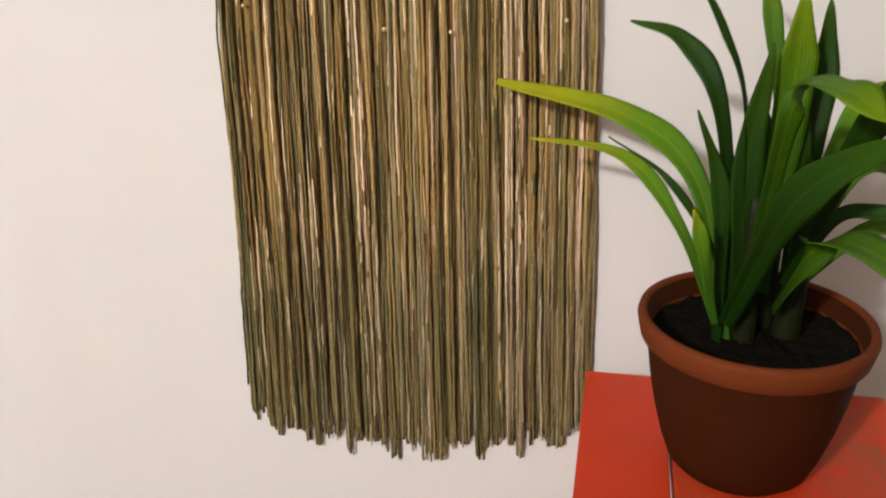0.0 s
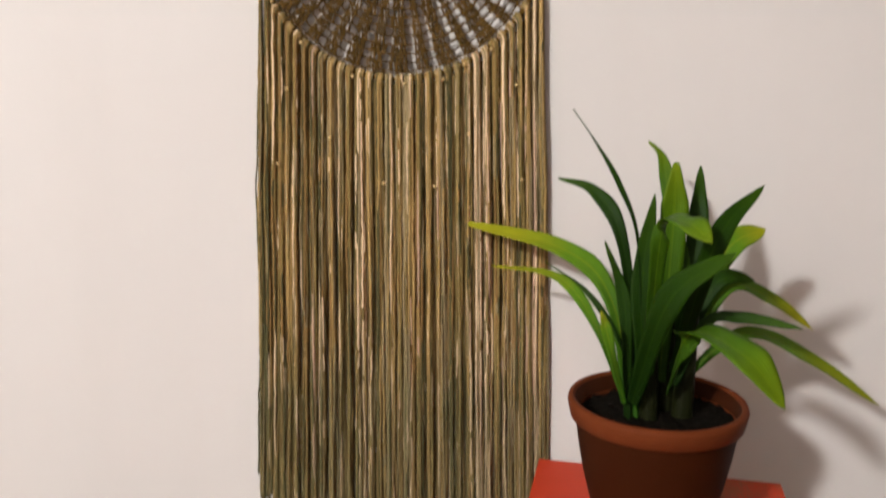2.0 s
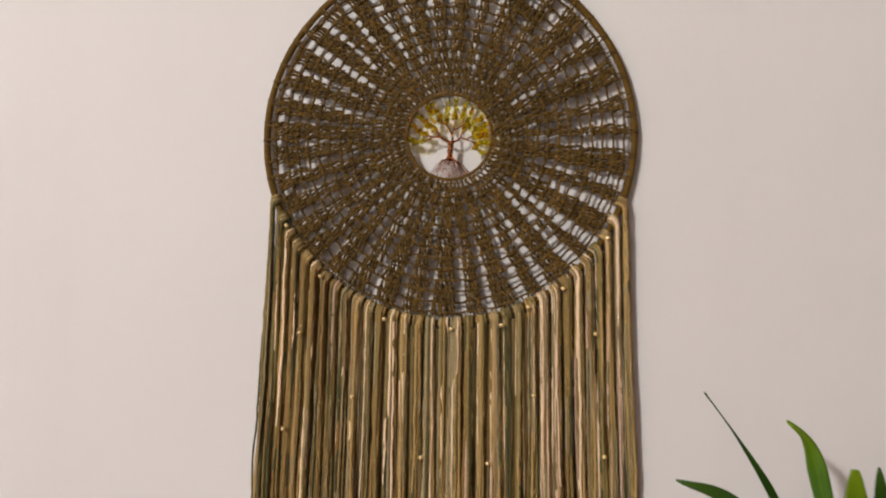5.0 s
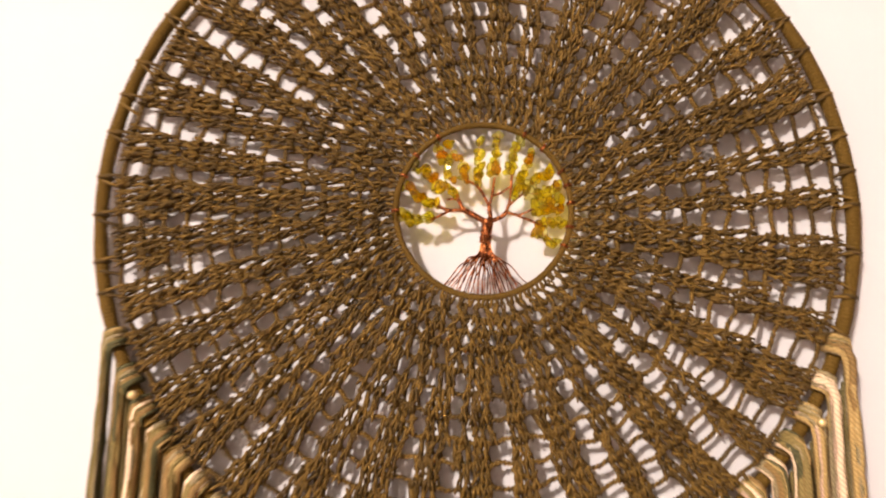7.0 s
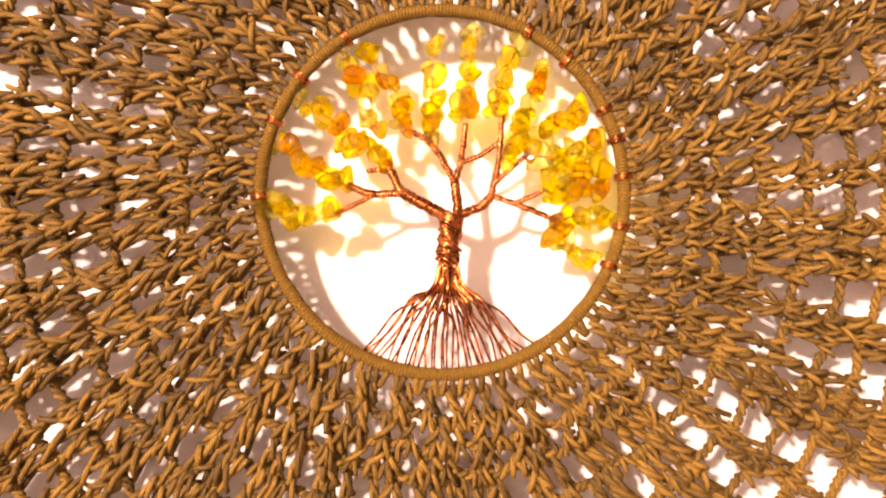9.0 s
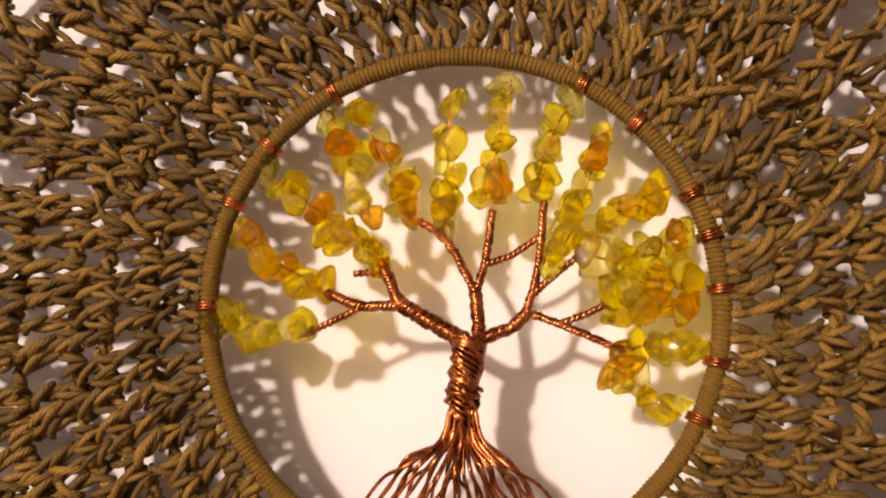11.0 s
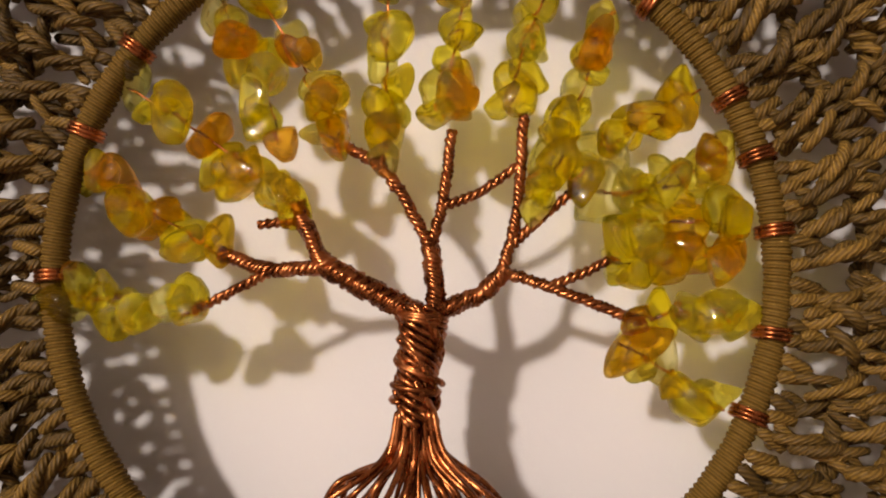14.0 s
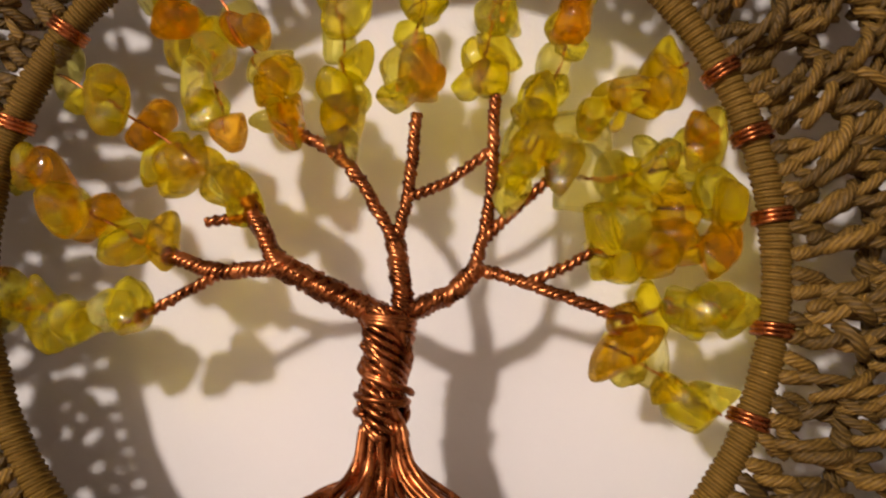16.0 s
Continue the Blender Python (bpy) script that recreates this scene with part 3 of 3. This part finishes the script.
def strand_path(x0, x1, top, end, y, seed, n=44):
    r = np.random.default_rng(seed)
    u = np.linspace(0, 1, n)
    z = top + (end - top) * u
    sway = sum(r.uniform(-1, 1) * 0.0013 / k * np.sin(u * TAU * k * 1.3 + r.uniform(0, 6)) for k in range(1, 7)) * np.minimum(1, u * 6)
    x = x0 + (x1 - x0) * np.minimum(1, u * 2.5) + 0.088 * x1 * u ** 1.7 + sway + r.normal(0, 0.0003, n)
    yy = y + (0.0022 * np.sin(u * 9 + r.uniform(0, 6)) + 0.0012 * np.sin(u * 23 + r.uniform(0, 6))) * np.minimum(1, u * 3) + 0.011 * u
    return np.stack([x, np.minimum(yy, WALL - 0.003), z], 1)


seed = 100
knot_angles = []
for k in range(TASSELS):
    f = (k + 0.5) / TASSELS * 2 - 1
    knot_angles.append(radians(-90 + 73.5 * (0.55 * f + 0.45 * math.degrees(math.asin(max(-1, min(1, f * 0.965)))) / 74.8)))
spread = [ASIDE + 1.04 * HOOP * math.cos(a) for a in knot_angles]
fold = [-0.236] + [(a + b) / 2 + rng.uniform(-0.0028, 0.0028) for a, b in zip(spread, spread[1:])] + [0.229]
for k in range(TASSELS):
    a = knot_angles[k]
    knot = Tubes()
    for q in range(4):
        ph = np.linspace(0.2, TAU * 0.45, 8) + math.pi
        th = a + (q - 1.5) * 0.0125
        knot.add(polar(HOOP - 0.0042 + 0.0058 * np.cos(ph), th + 0 * ph, -0.0058 * np.sin(ph)), 0.0013, 6)
    kind = (0, 1, 0, 3, 1, 0, 2, 0, 1, 1, 2)[int(rng.integers(11))]
    tassel = link_part("tassel", knot.mesh("tassel"), STRANDS[kind], hanging)
    left_x, right_x = fold[k], fold[k + 1]
    shut = rng.uniform(0.0, 0.0042)
    back = rng.uniform(-0.0025, 0.0035) if kind != 3 else 0.004
    for q in range(PER):
        c = (q + 0.5) / PER * 2 - 1
        x1 = (left_x + right_x) / 2 + c * max((right_x - left_x) / 2 - shut, 0.0035) + rng.uniform(-0.0016, 0.0016)
        th = a + c * 0.0235
        sx, sz = math.cos(th), math.sin(th)
        end = fringe_end(x1) + abs(rng.normal(0, 0.030)) - 0.015 + 0.013 * math.sin(k * 1.7)
        y = 0.0010 + 0.006 * c * c + back + rng.uniform(-0.001, 0.0015)
        seed += 1
        thick = rng.choice([0.0010, 0.0013, 0.0017, 0.0022], p=[0.25, 0.37, 0.28, 0.10])
        hang = strand_path(ASIDE + HOOP * sx, x1, ZC + HOOP * sz - 0.006, end, y, seed, 90)
        rho = np.array([HOOP - 0.0105, HOOP - 0.0100, HOOP - 0.0075, HOOP - 0.0025])
        over = np.stack([ASIDE + rho * sx, (0.0125, 0.006, 0.0023, min(y, 0.0033)), ZC + rho * sz], 1)
        tube = Tubes().add(np.vstack([over, hang]), thick * rng.uniform(0.87, 1.15, 94), 6)
        pick = kind if rng.uniform() < 0.62 else (0, 1, 1, 2, 3)[int(rng.integers(5))]
        link_part("strand", tube.mesh("strand"), STRANDS[pick], tassel)

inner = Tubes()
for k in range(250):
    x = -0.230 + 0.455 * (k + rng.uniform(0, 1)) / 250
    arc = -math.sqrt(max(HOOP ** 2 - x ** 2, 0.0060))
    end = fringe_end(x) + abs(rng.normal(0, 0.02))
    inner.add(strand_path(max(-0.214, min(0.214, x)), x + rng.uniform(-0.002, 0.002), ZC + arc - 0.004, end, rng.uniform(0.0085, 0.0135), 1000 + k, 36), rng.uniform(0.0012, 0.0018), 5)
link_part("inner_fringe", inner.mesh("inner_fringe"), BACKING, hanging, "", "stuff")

# brass beads threaded on single strands
bead_mesh = lathe_mesh("bead", [(0.0008, -0.0024), (0.0022, -0.0019), (0.0029, 0.0), (0.0022, 0.0019), (0.0008, 0.0024)], 14)
bead_mesh.materials.append(BRASS)
BEADS = ((0.006, 1.077), (-0.076, 1.087), (-0.181, 1.068), (-0.156, 1.138), (0.191, 1.189), (0.139, 1.128), (-0.114, 0.992), (-0.029, 0.921),
         (0.106, 1.000), (0.052, 0.917), (0.066, 1.083), (0.178, 1.075), (0.098, 1.105), (-0.200, 1.20), (-0.20, 0.95), (0.19, 0.93))
for x, z in BEADS:
    ob = new("bead", bead_mesh)
    ob.parent = hanging
    ob.matrix_basis = pose(x, -0.0040 + 0.010 * max(0.0, (1.15 - z) / 0.8), z - ZC, 0, rng.uniform(-15, 15), 0)

# the nail that holds the hoop
nail = lathe_mesh("nail", [(0.0, 0.0), (0.0042, 0.0004), (0.0042, 0.0016), (0.0016, 0.0022), (0.0016, 0.036), (0.0003, 0.040)], 16)
nail.transform(pose(0, -0.003, ZC + HOOP - 0.0110, -90, 0, 0))
nail.materials.append(NAIL)
tagged(new("nail", nail), "steel nail in the wall carrying the hoop", "nail")

# ---- the stool ----
TOP = 0.507
stool = thing("stool", (0.378, -0.289, 0.0), "low wooden stool painted orange-red with worn planks, right one browned as shadow", "stool")
turn = pose(0.378, -0.289, 0, 0, 0, -7.5)
left = -0.178
for width, paint in ((0.100, PAINT), (0.256, WORN_SHADED)):
    me = box_mesh("plank", (width - 0.0035, 0.356, 0.024), (left + width / 2, 0, TOP - 0.012), 0.0025, turn)
    link_part("plank", me, paint, stool)
    left += width
for sx in (-1, 1):
    link_part("apron", box_mesh("apron", (0.02, 0.27, 0.06), (sx * 0.15, 0, TOP - 0.055), 0.002, turn), PAINT, stool)
    link_part("apron", box_mesh("apron", (0.27, 0.02, 0.06), (0, sx * 0.15, TOP - 0.055), 0.002, turn), PAINT, stool)
    for sy in (-1, 1):
        link_part("leg", box_mesh("leg", (0.036, 0.036, TOP - 0.0245), (sx * 0.150, sy * 0.150, (TOP - 0.0245) / 2), 0.003, turn), PAINT, stool)

# ---- the potted plant ----
PX, PY = 0.369, -0.270
RIM = TOP + 0.175
plant = thing("potted_plant", (PX, PY, TOP), "leafy green strap-leaved plant in a brown plastic pot", "plant")
pot = lathe_mesh("pot", [(0.0, TOP), (0.052, TOP), (0.0625, TOP + 0.003), (0.0715, TOP + 0.012), (0.0800, TOP + 0.034), (0.0895, TOP + 0.070), (0.0965, TOP + 0.106),
                         (0.1015, TOP + 0.140), (0.1022, TOP + 0.150), (0.1040, RIM - 0.004), (0.1022, RIM - 0.004), (0.0965, TOP + 0.124), (0.0, TOP + 0.118)], 80, (PX, PY, 0))
link_part("pot", pot, POT, plant, "brown plastic pot body, toned dark for shade under the rim")
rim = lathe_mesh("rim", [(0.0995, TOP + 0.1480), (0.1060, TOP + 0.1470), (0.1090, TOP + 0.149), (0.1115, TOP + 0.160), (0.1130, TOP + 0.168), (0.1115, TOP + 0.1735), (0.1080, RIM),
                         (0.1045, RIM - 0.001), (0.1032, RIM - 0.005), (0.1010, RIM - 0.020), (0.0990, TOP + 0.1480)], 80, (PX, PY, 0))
link_part("rim", rim, RIM_LIT, plant, "terracotta-coloured rolled rim, toned lighter as the lit part")
grid = np.linspace(-1, 1, 40)
gx, gy = np.meshgrid(grid, grid, indexing="ij")
rad = np.sqrt(gx ** 2 + gy ** 2) + 1e-9
fit = np.maximum(np.abs(gx), np.abs(gy)) / rad
sx, sy = gx * fit * 0.0985, gy * fit * 0.0985
sz = np.array([[0.006 * noise.noise(Vector((a * 60, b * 60, 3))) + 0.003 * noise.noise(Vector((a * 180, b * 180, 9))) for a, b in zip(ra, rb)] for ra, rb in zip(sx, sy)])
ii, jj = np.meshgrid(np.arange(39), np.arange(39), indexing="ij")
ii, jj = ii.ravel(), jj.ravel()
soil = mesh_of("soil", np.stack([PX + sx, PY + sy, RIM - 0.026 + sz], 2).reshape(-1, 3), np.stack([ii * 40 + jj, (ii + 1) * 40 + jj, (ii + 1) * 40 + jj + 1, ii * 40 + jj + 1], 1))
link_part("soil", soil, SOIL, plant, "dark crumbly potting soil")


def leaf_mesh(points, width, fold=0.25, face=(0.0, -0.8, 0.6), tip=0.6, blunt=0.0):
    """A strap leaf along a path: a shallow V across, thickest at the midrib, pointed at its end."""
    n, cols = 26, 7
    mid = curve_through(points, n)
    t = np.gradient(mid, axis=0)
    t /= np.linalg.norm(t, axis=1, keepdims=True)
    side = np.cross(t, np.array(face))
    side /= np.linalg.norm(side, axis=1, keepdims=True) + 1e-9
    up = np.cross(side, t)
    u = np.linspace(0, 1, n)
    shape = np.minimum(1, 0.45 + 1.1 * u) * np.clip((1.0 - u + blunt) / (1 - tip + blunt), 0, 1) ** 0.62
    w = np.maximum(width * 0.46 * shape * (1 + 0.05 * np.sin(u * 17 + points[0][0] * 90)), 0.0005)
    c = np.linspace(-1, 1, cols)
    across = mid[:, None] + w[:, None, None] * c[None, :, None] * side[:, None]
    lift = (np.abs(c)[None, :] * w[:, None] * fold + 0.002 * np.sin(u * 11 + 2)[:, None] * c[None, :])[..., None] * up[:, None]
    thick = (0.0003 + 0.0009 * (1 - np.abs(c)))[None, :, None] * up[:, None]
    top, low = across + lift + thick, across + lift - thick
    v = np.concatenate([top.reshape(-1, 3), low.reshape(-1, 3)])
    i, j = np.meshgrid(np.arange(n - 1), np.arange(cols - 1), indexing="ij")
    i, j = i.ravel(), j.ravel()
    q = np.stack([i * cols + j, i * cols + j + 1, (i + 1) * cols + j + 1, (i + 1) * cols + j], 1)
    m = n * cols
    e = np.arange(n - 1)
    left_edge = np.stack([e * cols, (e + 1) * cols, m + (e + 1) * cols, m + e * cols], 1)
    right_edge = np.stack([e * cols + cols - 1, m + e * cols + cols - 1, m + (e + 1) * cols + cols - 1, (e + 1) * cols + cols - 1], 1)
    faces = np.concatenate([q, q[:, ::-1] + m, left_edge, right_edge])
    uv_at = np.stack(np.broadcast_arrays(c[None, :] * 0.5 + 0.5, u[:, None]), 2).reshape(-1, 2)
    uv_at = np.concatenate([uv_at, uv_at])
    return mesh_of("leaf", v, faces, uv_at[faces])


def leaf(points, width, material, **shape):
    link_part("leaf", leaf_mesh(points, width, **shape), material, plant)


leaf(((0.340, -0.275, 0.650), (0.309, -0.235, 0.802), (0.246, -0.135, 0.848), (0.109, -0.030, 0.863)), 0.031, LEAF_LIME, tip=0.72, blunt=0.04)
leaf(((0.335, -0.275, 0.660), (0.292, -0.25, 0.764), (0.243, -0.165, 0.812), (0.148, -0.085, 0.809)), 0.017, LEAF_LIME)
leaf(((0.335, -0.265, 0.70), (0.319, -0.26, 0.753), (0.276, -0.24, 0.812), (0.224, -0.2, 0.841)), 0.008, LEAF_SHADED)
leaf(((0.345, -0.27, 0.70), (0.319, -0.25, 0.878), (0.285, -0.22, 0.938), (0.238, -0.2, 0.954)), 0.022, LEAF_SHADED)
leaf(((0.350, -0.27, 0.72), (0.336, -0.27, 0.882), (0.310, -0.265, 0.954), (0.279, -0.262, 1.006), (0.251, -0.26, 1.045)), 0.008, LEAF_SHADED, tip=0.3)
leaf(((0.385, -0.25, 0.72), (0.394, -0.18, 0.86), (0.390, -0.14, 0.932), (0.383, -0.12, 0.977), (0.365, -0.11, 0.998)), 0.020, LEAF_MID)
leaf(((0.372, -0.26, 0.70), (0.380, -0.25, 0.880), (0.380, -0.25, 0.981)), 0.036, LEAF_MID, tip=0.72, blunt=0.02)
leaf(((0.400, -0.26, 0.70), (0.416, -0.22, 0.890), (0.420, -0.2, 0.973)), 0.028, LEAF_SHADED, tip=0.55)
leaf(((0.385, -0.28, 0.72), (0.406, -0.37, 0.900), (0.440, -0.42, 0.973)), 0.029, LEAF_SHADED, tip=0.5)
leaf(((0.400, -0.26, 0.74), (0.453, -0.22, 0.862), (0.507, -0.2, 0.892)), 0.034, LEAF_LIME, tip=0.75)
leaf(((0.353, -0.29, 0.72), (0.350, -0.35, 0.905), (0.368, -0.40, 0.928), (0.389, -0.43, 0.912)), 0.030, LEAF_MID, tip=0.8, face=(0, -0.6, 0.8))
leaf(((0.335, -0.29, 0.68), (0.361, -0.36, 0.830), (0.416, -0.42, 0.901)), 0.036, LEAF_SHADED, tip=0.6)
leaf(((0.395, -0.27, 0.74), (0.439, -0.25, 0.830), (0.487, -0.24, 0.832)), 0.021, LEAF_SHADED, tip=0.7)
leaf(((0.395, -0.27, 0.72), (0.453, -0.24, 0.819), (0.514, -0.22, 0.804), (0.578, -0.2, 0.758)), 0.022, LEAF_LIME)
leaf(((0.390, -0.275, 0.70), (0.420, -0.285, 0.785), (0.460, -0.30, 0.798), (0.522, -0.33, 0.795)), 0.017, LEAF_SHADED, tip=0.7)
leaf(((0.378, -0.29, 0.70), (0.386, -0.37, 0.797), (0.430, -0.44, 0.792), (0.467, -0.46, 0.745)), 0.046, LEAF_MID, tip=0.7, face=(0.2, -0.65, 0.75))
leaf(((0.395, -0.265, 0.70), (0.479, -0.24, 0.762), (0.578, -0.2, 0.718), (0.689, -0.16, 0.641)), 0.022, LEAF_LIME)
leaf(((0.332, -0.28, 0.645), (0.323, -0.27, 0.799), (0.296, -0.26, 0.882)), 0.019, LEAF_SHADED, tip=0.5)
leaf(((0.355, -0.27, 0.65), (0.343, -0.27, 0.828), (0.353, -0.27, 0.944)), 0.031, LEAF_SHADED, tip=0.5)
leaf(((0.370, -0.24, 0.65), (0.372, -0.23, 0.80), (0.362, -0.21, 0.90)), 0.031, LEAF_SHADED, tip=0.5)
leaf(((0.400, -0.25, 0.65), (0.402, -0.25, 0.78), (0.395, -0.24, 0.89)), 0.029, LEAF_SHADED, tip=0.6)
leaf(((0.325, -0.29, 0.68), (0.300, -0.31, 0.770), (0.290, -0.31, 0.804)), 0.014, LEAF_LIME, tip=0.7)
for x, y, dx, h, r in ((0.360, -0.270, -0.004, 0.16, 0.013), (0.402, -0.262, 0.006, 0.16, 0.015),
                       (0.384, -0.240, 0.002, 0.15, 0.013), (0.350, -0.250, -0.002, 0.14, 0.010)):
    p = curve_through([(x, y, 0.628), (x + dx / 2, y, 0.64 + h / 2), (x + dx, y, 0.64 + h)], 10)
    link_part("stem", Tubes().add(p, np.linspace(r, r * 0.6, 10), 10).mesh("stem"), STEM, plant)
